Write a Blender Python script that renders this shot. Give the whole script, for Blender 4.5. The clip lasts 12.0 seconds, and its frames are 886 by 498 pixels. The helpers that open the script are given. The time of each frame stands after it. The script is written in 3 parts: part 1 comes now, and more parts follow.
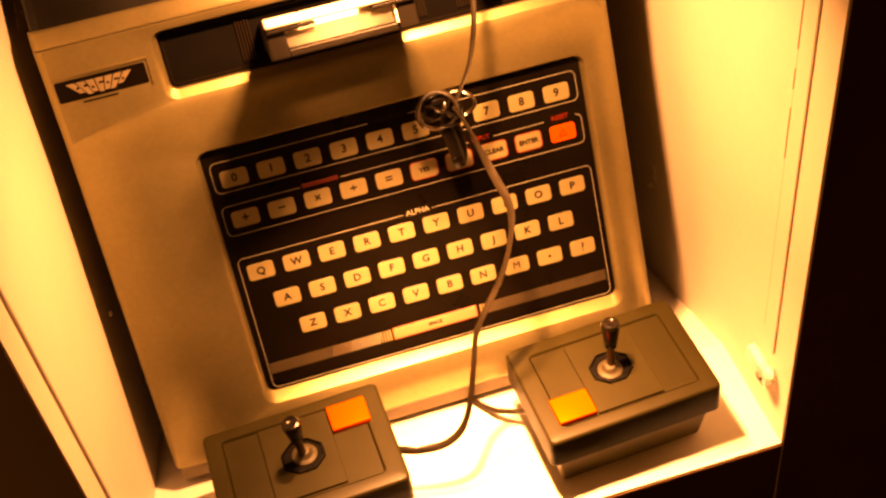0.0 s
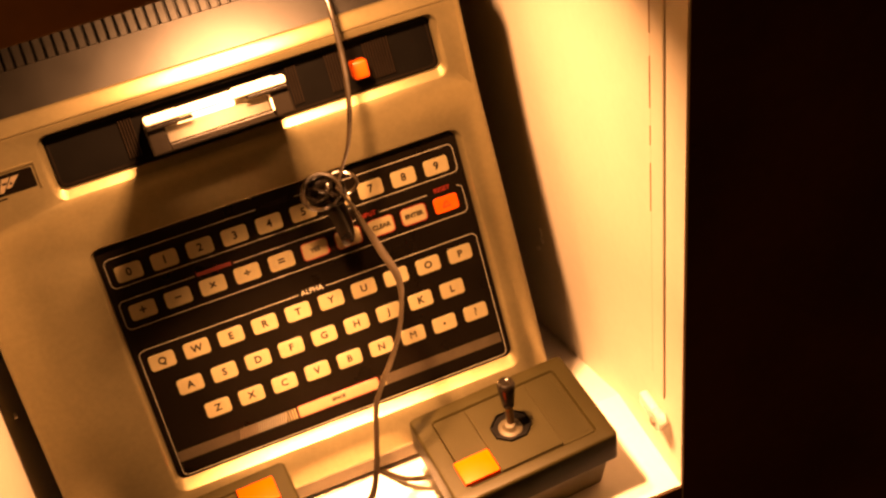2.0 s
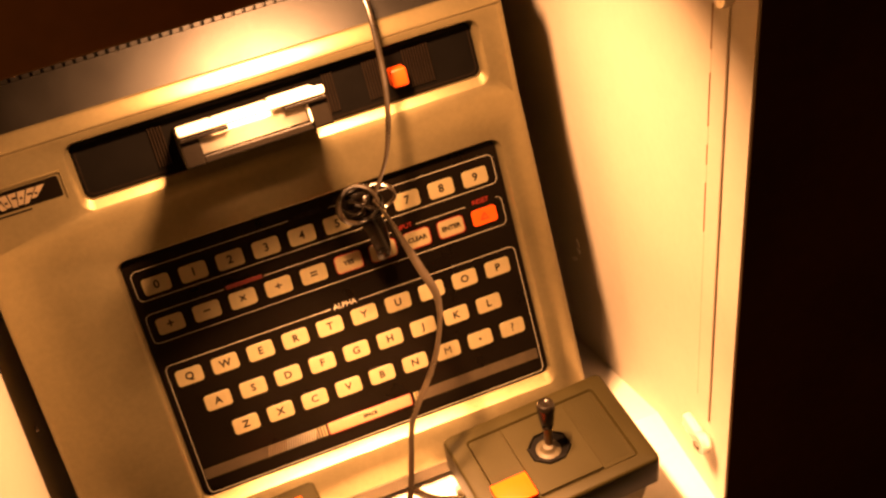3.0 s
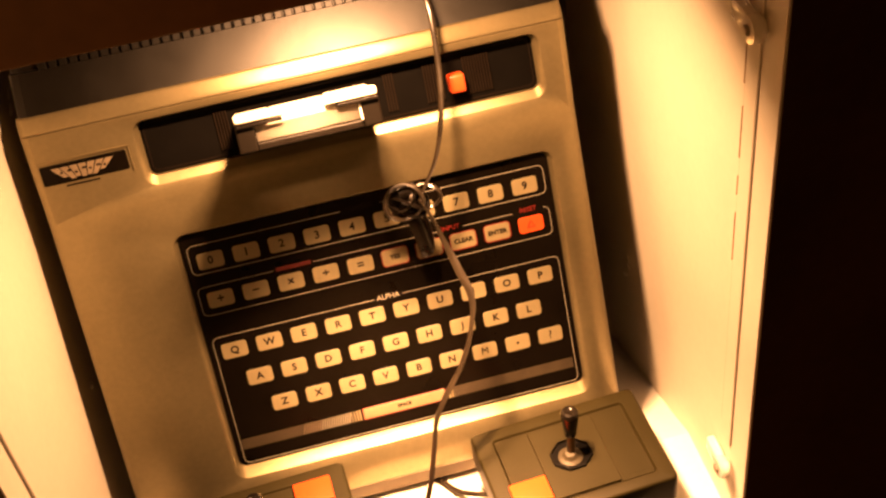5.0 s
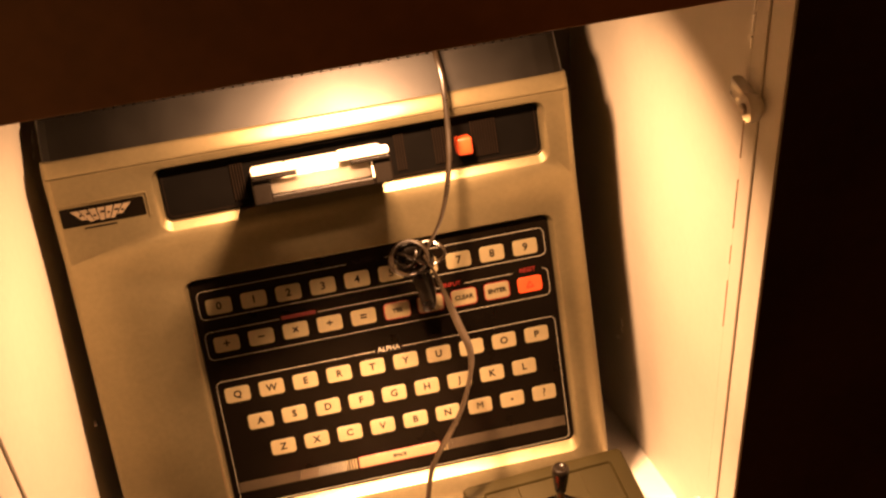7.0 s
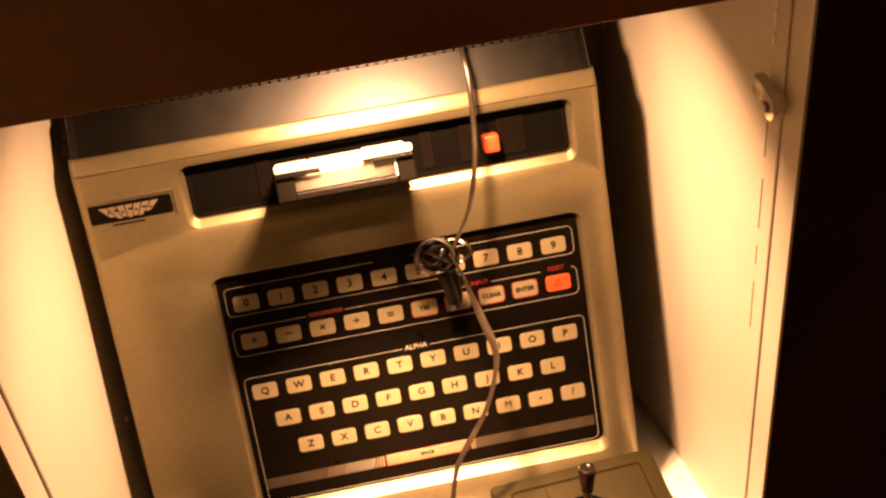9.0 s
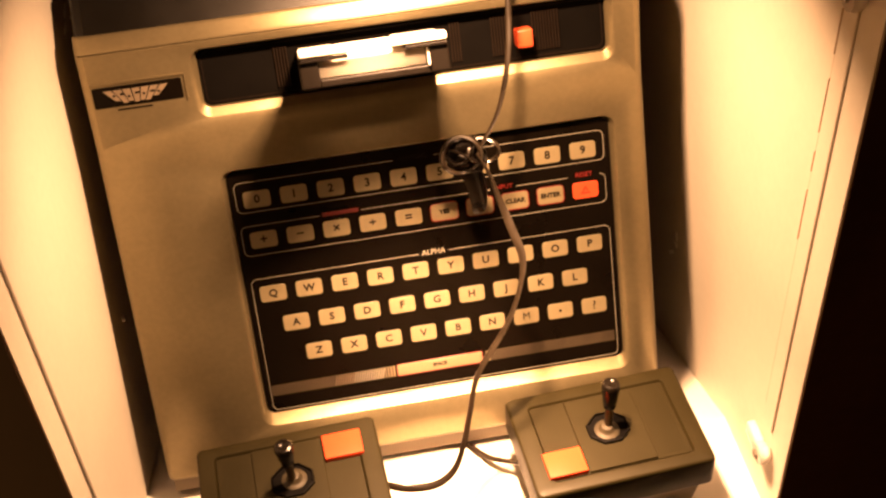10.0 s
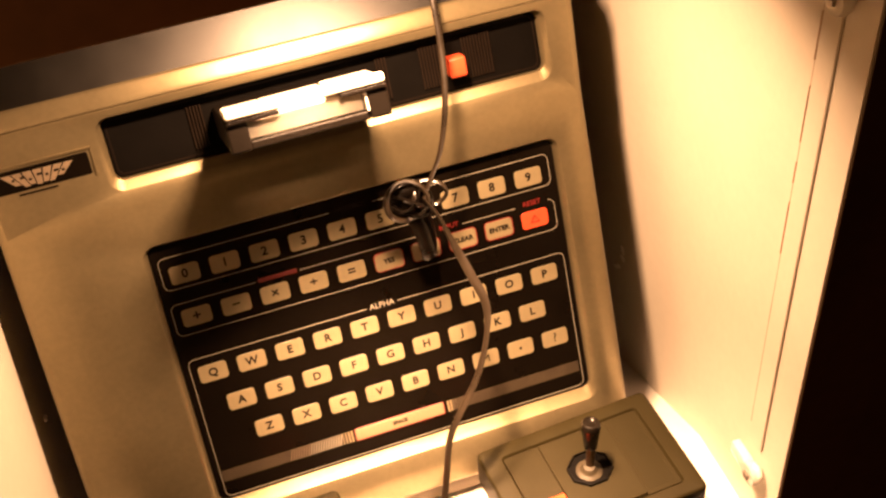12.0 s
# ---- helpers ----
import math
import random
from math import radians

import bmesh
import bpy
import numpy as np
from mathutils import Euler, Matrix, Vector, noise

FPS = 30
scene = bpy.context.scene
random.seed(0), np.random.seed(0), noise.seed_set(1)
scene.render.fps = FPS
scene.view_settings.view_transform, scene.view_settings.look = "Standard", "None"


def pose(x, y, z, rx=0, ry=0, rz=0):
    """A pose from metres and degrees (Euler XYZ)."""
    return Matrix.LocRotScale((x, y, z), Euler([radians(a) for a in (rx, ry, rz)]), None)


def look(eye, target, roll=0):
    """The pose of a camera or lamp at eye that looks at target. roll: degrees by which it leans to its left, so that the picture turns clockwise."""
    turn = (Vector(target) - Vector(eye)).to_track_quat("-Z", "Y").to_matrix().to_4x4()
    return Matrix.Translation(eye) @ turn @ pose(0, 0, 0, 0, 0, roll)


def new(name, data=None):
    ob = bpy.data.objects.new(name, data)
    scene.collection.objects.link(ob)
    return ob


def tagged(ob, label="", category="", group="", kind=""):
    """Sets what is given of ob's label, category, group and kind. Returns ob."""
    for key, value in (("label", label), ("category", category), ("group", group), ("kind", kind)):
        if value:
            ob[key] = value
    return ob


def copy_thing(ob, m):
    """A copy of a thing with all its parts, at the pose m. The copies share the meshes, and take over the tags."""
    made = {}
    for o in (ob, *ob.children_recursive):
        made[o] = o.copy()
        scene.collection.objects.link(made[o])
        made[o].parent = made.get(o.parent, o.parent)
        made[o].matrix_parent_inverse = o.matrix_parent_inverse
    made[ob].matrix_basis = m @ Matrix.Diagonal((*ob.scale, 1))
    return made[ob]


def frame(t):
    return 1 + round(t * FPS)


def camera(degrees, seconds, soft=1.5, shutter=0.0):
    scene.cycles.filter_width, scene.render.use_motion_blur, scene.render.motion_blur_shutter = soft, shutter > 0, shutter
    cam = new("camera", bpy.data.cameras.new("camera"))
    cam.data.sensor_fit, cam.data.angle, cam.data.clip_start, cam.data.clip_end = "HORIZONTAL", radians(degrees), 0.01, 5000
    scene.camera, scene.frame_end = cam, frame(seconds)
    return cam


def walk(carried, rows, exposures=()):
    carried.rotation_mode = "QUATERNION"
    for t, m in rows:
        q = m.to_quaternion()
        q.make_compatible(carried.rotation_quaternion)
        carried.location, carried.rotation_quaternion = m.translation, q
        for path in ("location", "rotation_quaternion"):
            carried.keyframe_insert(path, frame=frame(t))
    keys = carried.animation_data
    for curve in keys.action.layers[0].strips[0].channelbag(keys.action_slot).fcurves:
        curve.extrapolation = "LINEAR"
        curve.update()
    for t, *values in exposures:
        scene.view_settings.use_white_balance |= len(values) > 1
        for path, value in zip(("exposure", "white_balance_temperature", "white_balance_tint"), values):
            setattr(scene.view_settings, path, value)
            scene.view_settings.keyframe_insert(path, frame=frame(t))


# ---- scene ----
cam = camera(39.0, 12.0, soft=2.4)
PATH = [
    (0.0, pose(-0.0748, -0.6415, 0.7403, 44.215, 5.903, -15.856)),
    (0.5, pose(-0.0855, -0.6450, 0.7429, 44.875, 5.698, -17.567)),
    (1.0, pose(-0.0849, -0.6465, 0.7393, 45.270, 6.294, -20.060)),
    (1.5, pose(-0.0753, -0.6653, 0.7423, 47.117, 6.766, -22.985)),
    (2.0, pose(-0.0593, -0.6728, 0.7537, 47.280, 6.849, -21.600)),
    (2.5, pose(-0.0628, -0.6679, 0.7442, 47.142, 7.204, -21.558)),
    (3.0, pose(-0.0666, -0.6288, 0.7510, 46.527, 6.476, -20.901)),
    (3.5, pose(-0.0732, -0.6096, 0.7366, 46.731, 6.377, -19.860)),
    (3.7, pose(-0.0730, -0.6044, 0.7332, 46.517, 6.366, -19.762)),
    (5.3, pose(-0.0110, -0.7118, 0.7786, 47.927, 6.172, -9.883)),
    (5.5, pose(-0.0060, -0.7416, 0.7848, 49.134, 6.573, -7.904)),
    (6.0, pose(-0.0060, -0.7432, 0.7937, 50.223, 7.519, -7.846)),
    (6.5, pose(-0.0273, -0.7070, 0.7964, 50.953, 6.181, -11.459)),
    (7.0, pose(-0.0370, -0.6837, 0.7876, 50.014, 3.973, -12.144)),
    (7.2, pose(-0.0440, -0.6795, 0.7838, 50.129, 3.921, -12.246)),
    (8.8, pose(-0.0192, -0.6841, 0.7888, 50.058, 6.108, -11.560)),
    (9.0, pose(-0.0159, -0.6827, 0.7857, 49.897, 5.442, -10.036)),
    (9.5, pose(-0.0543, -0.6575, 0.7681, 48.186, 3.045, -8.386)),
    (10.0, pose(-0.0551, -0.6520, 0.7437, 46.637, 2.832, -9.960)),
    (10.5, pose(-0.0612, -0.6337, 0.7403, 46.011, 2.805, -11.706)),
    (11.0, pose(-0.0761, -0.6096, 0.7373, 45.382, 3.470, -13.273)),
    (11.5, pose(-0.0857, -0.5881, 0.7267, 45.441, 2.891, -15.407)),
    (12.0, pose(-0.0917, -0.5695, 0.7288, 45.787, 3.538, -19.191)),
]
EXPOSURE = [(0.0, 0.15, 10500, 47), (1.5, 0.06, 8000, 36), (3.5, 0.05, 6950, 32), (5.5, 0.03, 6000, 23), (9.5, 0.05, 5500, 21), (12.0, 0.05, 5200, 19)]
walk(cam, PATH, EXPOSURE)

# ---- light: a dim room, a warm downlight behind the lintel of the display case and an added fill lamp ----
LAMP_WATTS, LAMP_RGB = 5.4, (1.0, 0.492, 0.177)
room = bpy.data.worlds.new("dim_room")
scene.world = room
room.use_nodes = True
room.node_tree.nodes["Background"].inputs[0].default_value = (0.9, 0.35, 0.06, 1)
# the room is a little lighter on the left than on the right
where = room.node_tree.nodes.new("ShaderNodeTexCoord")
axes = room.node_tree.nodes.new("ShaderNodeSeparateXYZ")
glow = room.node_tree.nodes.new("ShaderNodeMapRange")
glow.inputs["From Min"].default_value, glow.inputs["From Max"].default_value = -0.6, 0.06
glow.inputs["To Min"].default_value, glow.inputs["To Max"].default_value = 0.40, 0.0
room.node_tree.links.new(where.outputs["Generated"], axes.inputs[0])
room.node_tree.links.new(axes.outputs["X"], glow.inputs["Value"])
room.node_tree.links.new(glow.outputs[0], room.node_tree.nodes["Background"].inputs[1])
# the reflectors behind the lintel: a wide flood, one beam on the floor and one on the keyboard; last, an added fill
# lamp that brightens the cartridge label
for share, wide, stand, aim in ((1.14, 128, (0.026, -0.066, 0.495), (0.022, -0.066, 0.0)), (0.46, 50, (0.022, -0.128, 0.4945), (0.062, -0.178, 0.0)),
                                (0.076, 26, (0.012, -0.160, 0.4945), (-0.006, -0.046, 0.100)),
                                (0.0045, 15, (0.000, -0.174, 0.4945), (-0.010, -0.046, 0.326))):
    lamp = bpy.data.lights.new("reflector_or_fill_lamp", "AREA")
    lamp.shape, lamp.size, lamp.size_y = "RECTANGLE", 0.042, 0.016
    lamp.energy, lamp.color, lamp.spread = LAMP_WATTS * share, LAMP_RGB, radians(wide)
    new("reflector_or_fill_lamp", lamp).matrix_world = pose(*stand, 0, 2, 0) if wide > 90 else look(stand, aim)


# ---- materials ----
def material(name, rgb, rough=0.5, metal=0.0, spot=0.08, grain=0.03, scale=40.0, bump=0.0, bump_scale=400.0, coat=0.0, random_tint=0.0, spec=0.5):
    """A painted or moulded surface: large stains, fine grain and a fine relief."""
    m = bpy.data.materials.new(name)
    m.use_nodes = True
    nt = m.node_tree
    p = nt.nodes["Principled BSDF"]
    p.inputs["Metallic"].default_value = metal
    p.inputs["Coat Weight"].default_value = coat
    p.inputs["Specular IOR Level"].default_value = spec
    tc = nt.nodes.new("ShaderNodeTexCoord")
    big = nt.nodes.new("ShaderNodeTexNoise")
    big.inputs["Scale"].default_value, big.inputs["Detail"].default_value = scale, 5
    fine = nt.nodes.new("ShaderNodeTexNoise")
    fine.inputs["Scale"].default_value, fine.inputs["Detail"].default_value = scale * 18, 3
    nt.links.new(tc.outputs["Object"], big.inputs["Vector"])
    nt.links.new(tc.outputs["Object"], fine.inputs["Vector"])
    a = nt.nodes.new("ShaderNodeMapRange")
    a.inputs["From Min"].default_value, a.inputs["From Max"].default_value = 0.3, 0.7
    a.inputs["To Min"].default_value, a.inputs["To Max"].default_value = 1 - spot, 1 + spot
    b = nt.nodes.new("ShaderNodeMapRange")
    b.inputs["From Min"].default_value, b.inputs["From Max"].default_value = 0.3, 0.7
    b.inputs["To Min"].default_value, b.inputs["To Max"].default_value = 1 - grain, 1 + grain
    nt.links.new(big.outputs["Fac"], a.inputs["Value"])
    nt.links.new(fine.outputs["Fac"], b.inputs["Value"])
    mul = nt.nodes.new("ShaderNodeMath")
    mul.operation = "MULTIPLY"
    nt.links.new(a.outputs[0], mul.inputs[0])
    nt.links.new(b.outputs[0], mul.inputs[1])
    last = mul
    if random_tint:
        info = nt.nodes.new("ShaderNodeObjectInfo")
        r = nt.nodes.new("ShaderNodeMapRange")
        r.inputs["To Min"].default_value, r.inputs["To Max"].default_value = 1 - random_tint, 1 + random_tint * 0.4
        nt.links.new(info.outputs["Random"], r.inputs["Value"])
        last = nt.nodes.new("ShaderNodeMath")
        last.operation = "MULTIPLY"
        nt.links.new(mul.outputs[0], last.inputs[0])
        nt.links.new(r.outputs[0], last.inputs[1])
    tint = nt.nodes.new("ShaderNodeVectorMath")
    tint.operation = "SCALE"
    tint.inputs[0].default_value = rgb
    nt.links.new(last.outputs[0], tint.inputs["Scale"])
    nt.links.new(tint.outputs[0], p.inputs["Base Color"])
    rr = nt.nodes.new("ShaderNodeMapRange")
    rr.inputs["To Min"].default_value, rr.inputs["To Max"].default_value = max(rough - 0.1, 0.02), min(rough + 0.1, 1)
    nt.links.new(big.outputs["Fac"], rr.inputs["Value"])
    nt.links.new(rr.outputs[0], p.inputs["Roughness"])
    if bump:
        tex = nt.nodes.new("ShaderNodeTexNoise")
        tex.inputs["Scale"].default_value, tex.inputs["Detail"].default_value = bump_scale, 3
        nt.links.new(tc.outputs["Object"], tex.inputs["Vector"])
        bm = nt.nodes.new("ShaderNodeBump")
        bm.inputs["Strength"].default_value, bm.inputs["Distance"].default_value = bump, 0.0006
        nt.links.new(tex.outputs["Fac"], bm.inputs["Height"])
        nt.links.new(bm.outputs[0], p.inputs["Normal"])
    return m


WHITE_WALL = material("white_painted_board", (0.53, 0.495, 0.415), 0.55, spot=0.04, grain=0.02, scale=9, bump=0.15, bump_scale=250)
WHITE_FLOOR = material("white_laminate_floor", (0.62, 0.595, 0.55), 0.45, spot=0.04, grain=0.02, scale=12)
# lighter copy of the side panels' wood: room light put into the colour
LINTEL_WOOD_LIT = material("lit_reddish_brown_laminate", (0.19, 0.078, 0.014), 0.32, spec=1.0, spot=0.35, grain=0.1, scale=5, bump=0.2, bump_scale=90)
DARK_WOOD = material("dark_brown_laminate", (0.036, 0.015, 0.003), 0.30, spec=1.0, spot=0.3, grain=0.1, scale=6, bump=0.2, bump_scale=90)
BACK_WALL = material("dark_back_panel", (0.035, 0.022, 0.012), 0.6, spot=0.15, scale=10)
SILVER = material("silver_beige_plastic", (0.232, 0.196, 0.106), 0.37, metal=0.8, spot=0.11, grain=0.05, scale=15, bump=0.10, bump_scale=1400)
UNDER = material("tan_lower_shell_plastic", (0.18, 0.145, 0.09), 0.5, spot=0.08, scale=25, bump=0.2, bump_scale=1200)
VENT = material("brown_vent_plastic", (0.0022, 0.0016, 0.0008), 0.37, spec=0.27, spot=0.1, grain=0.06, scale=30, bump=0.12, bump_scale=1500)
BLACK = material("black_membrane", (0.0026, 0.0018, 0.0010), 0.3, spec=0.10, spot=0.15, grain=0.1, scale=25, bump=0.05, bump_scale=700)
SLOT = material("black_slot_plastic", (0.002, 0.0017, 0.0014), 0.6, spec=0.03, spot=0.15, scale=40, bump=0.2, bump_scale=900)
RIB = material("brown_ribbed_plastic", (0.0065, 0.0042, 0.0026), 0.45, spec=0.10, spot=0.1, scale=60)
KEY = material("cream_key_print", (0.152, 0.128, 0.070), 0.4, spot=0.05, grain=0.04, scale=60, random_tint=0.08)
INK = material("black_ink", (0.006, 0.004, 0.0025), 0.5, spec=0.1)
LINE = material("pale_printed_line", (0.20, 0.188, 0.15), 0.4, spot=0.05, scale=60)
DIM_RED = material("dim_red_print", (0.06, 0.008, 0.005), 0.45)
RED_INK = material("red_print", (0.12, 0.009, 0.004), 0.45)
RED_KEY = material("red_orange_key", (0.44, 0.055, 0.004), 0.4, spot=0.06, scale=60)
TAN_PRINT = material("dim_tan_print", (0.028, 0.021, 0.012), 0.45, spot=0.25, grain=0.25, scale=70)
LOGO = material("tan_logo_print", (0.15, 0.12, 0.08), 0.35, metal=0.1, spot=0.2, scale=90)
CART = material("black_cartridge_plastic", (0.004, 0.003, 0.002), 0.4, spec=0.12, spot=0.1, scale=50, bump=0.25, bump_scale=1200)
LABEL = material("cream_cartridge_label", (0.84, 0.79, 0.67), 0.3, spot=0.05, scale=50, coat=0.2)
PAD = material("charcoal_controller_plastic", (0.0128, 0.0103, 0.0028), 0.42, spot=0.1, grain=0.08, scale=30, bump=0.12, bump_scale=1300, spec=0.12)
# lighter than the upper shell: light bounced off the floor is in the colour
PAD_BASE_LIT = material("lit_olive_brown_base_plastic", (0.054, 0.042, 0.016), 0.4, spot=0.1, grain=0.08, scale=30, bump=0.12, bump_scale=1300, spec=0.4)
BUTTON = material("orange_red_button", (0.44, 0.046, 0.003), 0.5, spec=0.06, spot=0.05, scale=50)
KNOB = material("glossy_black_knob", (0.004, 0.003, 0.002), 0.24, spot=0.05, scale=60, spec=0.15)
STEEL = material("steel_shaft", (0.17, 0.13, 0.08), 0.38, metal=1.0, spot=0.1, scale=90)
BOOT = material("grey_rubber_boot", (0.024, 0.0195, 0.0105), 0.55, spot=0.6, spec=0.3, scale=60)
CABLE = material("brown_grey_flat_cable", (0.009, 0.0062, 0.0032), 0.30, spot=0.35, scale=60, spec=0.5)
SCREW = material("dull_screw", (0.4, 0.36, 0.3), 0.35, metal=0.8)
SEAL = material("dark_old_sealant", (0.31, 0.21, 0.11), 0.5, spot=0.4, scale=90)
# darker copy of the cable: shade inside the knot put into the colour
CABLE_SHADED = material("shaded_glossy_cable", (0.003, 0.0022, 0.0014), 0.30, spot=0.3, scale=60, spec=0.20)
JOINT = material("dark_joint", (0.26, 0.18, 0.10), 0.6, spot=0.5, scale=60)
# the pale colour partly stands in for lamp glare on the grip
GRIP = material("pale_grip_glare", (0.80, 0.76, 0.66), 0.25, spot=0.12, scale=60, coat=0.3)


def clear(name, rough, tint):
    m = bpy.data.materials.new(name)
    m.use_nodes = True
    p = m.node_tree.nodes["Principled BSDF"]
    p.inputs["Base Color"].default_value = tint
    p.inputs["Roughness"].default_value = rough
    p.inputs["Transmission Weight"].default_value = 0.6
    p.inputs["IOR"].default_value = 1.47
    return m


CLIP = clear("clear_plastic_clip", 0.10, (0.98, 0.96, 0.92, 1))


# ---- mesh tools ----
def part(name, bm, mat, parent=None, label="", smooth=False, m=None):
    """One mesh object out of a bmesh, under a thing or a part."""
    bmesh.ops.recalc_face_normals(bm, faces=bm.faces)
    me = bpy.data.meshes.new(name)
    bm.to_mesh(me)
    bm.free()
    me.materials.append(mat)
    if smooth:
        me.polygons.foreach_set("use_smooth", [True] * len(me.polygons))
        me.set_sharp_from_angle(angle=radians(40))
    ob = new(name, me)
    if m is not None:
        ob.matrix_basis = m
    ob.parent = parent
    if label:
        ob["label"] = label
    return ob


def thing(name, m, label, category, group=""):
    ob = new(name)
    ob.empty_display_size = 0.02
    ob.matrix_basis = m
    return tagged(ob, label, category, group)


def box(x0, x1, y0, y1, z0, z1, bevel=0.0, seg=2, bm=None):
    bm = bm or bmesh.new()
    vs = [bm.verts.new((x, y, z)) for z in (z0, z1) for y in (y0, y1) for x in (x0, x1)]
    fs = [bm.faces.new([vs[i] for i in q]) for q in ((0, 2, 3, 1), (4, 5, 7, 6), (0, 1, 5, 4), (2, 6, 7, 3), (0, 4, 6, 2), (1, 3, 7, 5))]
    if bevel:
        es = {e for f in fs for e in f.edges}
        bmesh.ops.bevel(bm, geom=list(es), offset=bevel, segments=seg, profile=0.5, affect="EDGES")
    return bm


def rrect(x0, x1, y0, y1, r, n=5):
    """A rounded rectangle, counter-clockwise, n + 1 points a corner."""
    out = []
    for cx, cy, a in ((x1 - r, y1 - r, 0), (x0 + r, y1 - r, 90), (x0 + r, y0 + r, 180), (x1 - r, y0 + r, 270)):
        for i in range(n + 1):
            t = radians(a + 90 * i / n)
            out.append((cx + r * math.cos(t), cy + r * math.sin(t)))
    return out


def loft(loops, close_first=False, close_last=False, bm=None):
    """Bridges loops of equal length, point by point."""
    bm = bm or bmesh.new()
    made = [[bm.verts.new(p) for p in loop] for loop in loops]
    n = len(made[0])
    for a, b in zip(made, made[1:]):
        for i in range(n):
            bm.faces.new((a[i], a[(i + 1) % n], b[(i + 1) % n], b[i]))
    if close_first:
        bm.faces.new(made[0])
    if close_last:
        bm.faces.new(made[-1])
    return bm


def plate(x0, x1, y0, y1, z0, z1, r, edge=0.0004, n=4, bm=None):
    """A flat rounded plate with softened upper edges."""
    e = min(edge, r * 0.5)
    return loft([[(x, y, z0) for x, y in rrect(x0, x1, y0, y1, r, n)], [(x, y, z1 - e) for x, y in rrect(x0, x1, y0, y1, r, n)],
                 [(x, y, z1) for x, y in rrect(x0 + e, x1 - e, y0 + e, y1 - e, r - e, n)]], True, True, bm)


def strip(points, width, z0, z1, closed=False):
    """A thin raised printed line along flat points."""
    bm = bmesh.new()
    rings = []
    n = len(points)
    for i, (x, y) in enumerate(points):
        a = points[i - 1] if i or closed else points[i]
        b = points[(i + 1) % n] if i < n - 1 or closed else points[i]
        d = Vector((b[0] - a[0], b[1] - a[1]))
        d.normalize()
        o = Vector((-d.y, d.x)) * width / 2
        rings.append([bm.verts.new(q) for q in ((x + o.x, y + o.y, z0), (x + o.x, y + o.y, z1), (x - o.x, y - o.y, z1), (x - o.x, y - o.y, z0))])
    for i in range(n if closed else n - 1):
        a, b = rings[i], rings[(i + 1) % n]
        for k in range(3):
            bm.faces.new((a[k], a[k + 1], b[k + 1], b[k]))
    return bm


def writing(text, size, x, y, z, mat, parent, name="legend", depth=0.00012, stretch=1.0, bold=0.00017):
    """Built-in font letters as a mesh, centred on x, y."""
    cu = bpy.data.curves.new(name, "FONT")
    bold = 0.0 if text in "M?" else bold
    cu.body, cu.size, cu.align_x, cu.align_y, cu.extrude, cu.offset = text, size, "CENTER", "CENTER", depth, bold
    cu.resolution_u = 3
    ob = new(name, cu)
    bpy.context.view_layer.update()
    me = bpy.data.meshes.new_from_object(ob.evaluated_get(bpy.context.evaluated_depsgraph_get()))
    bpy.data.objects.remove(ob)
    bpy.data.curves.remove(cu)
    me.materials.clear()
    me.materials.append(mat)
    out = new(name, me)
    out.matrix_basis = Matrix.Translation((x, y, z)) @ Matrix.Diagonal((stretch, 1, 1, 1))
    out.parent = parent
    return out


def tube(points, r, sides=8, flat=1.0, up=(0, 0, 1), steps=6, closed=False, twist=(0, 0)):
    """A round or flat cord along a smooth line through the points, turned along its way by the twist in degrees."""
    ps = [Vector(p) for p in points]
    line = []
    n = len(ps)
    for i in range(n if closed else n - 1):
        a, b, c, d = (ps[(i + k) % n] if closed else ps[min(max(i + k, 0), n - 1)] for k in (-1, 0, 1, 2))
        for k in range(steps):
            t = k / steps
            line.append(0.5 * (2 * b + (c - a) * t + (2 * a - 5 * b + 4 * c - d) * t * t + (3 * b - a - 3 * c + d) * t ** 3))
    if not closed:
        line.append(ps[-1])
    loops, side = [], None
    m = len(line)
    for i, p in enumerate(line):
        d = (line[(i + 1) % m] if closed or i < m - 1 else p) - (line[i - 1] if closed or i else p)
        d.normalize()
        s = d.cross(Vector(up)) if side is None else side - d * side.dot(d)
        s.normalize()
        side = s
        o = d.cross(s)
        at = i / max(m - 1, 1) * (len(twist) - 1)
        lo = min(int(at), len(twist) - 2)
        turned = radians(twist[lo] + (twist[lo + 1] - twist[lo]) * (at - lo))
        s, o = s * math.cos(turned) + o * math.sin(turned), o * math.cos(turned) - s * math.sin(turned)
        loops.append([p + s * (r * math.cos(2 * math.pi * k / sides)) + o * (r * flat * math.sin(2 * math.pi * k / sides)) for k in range(sides)])
    if closed:
        loops.append(loops[0])
    return loft(loops, not closed, not closed)


def spin(profile, sides=24, bm=None):
    """A turned piece from (radius, height) pairs."""
    return loft([[(r * math.cos(2 * math.pi * k / sides), r * math.sin(2 * math.pi * k / sides), z) for k in range(sides)] for r, z in profile], True, True, bm)


def structure(name, bm, mat, label, category):
    return tagged(part(name, bm, mat, None), label, category, kind="structure")


# ---- the display case ----
HALF, FRONT, BACK, TOP, LINTEL = 0.2195, -0.1930, 0.185, 0.53, 0.4897
TOE = 0.0553


def toe_in(bm):
    """The left board of the case stands a little askew: closer to the console at the back."""
    for v in bm.verts:
        v.co.x += TOE * (v.co.y - FRONT)
    return bm


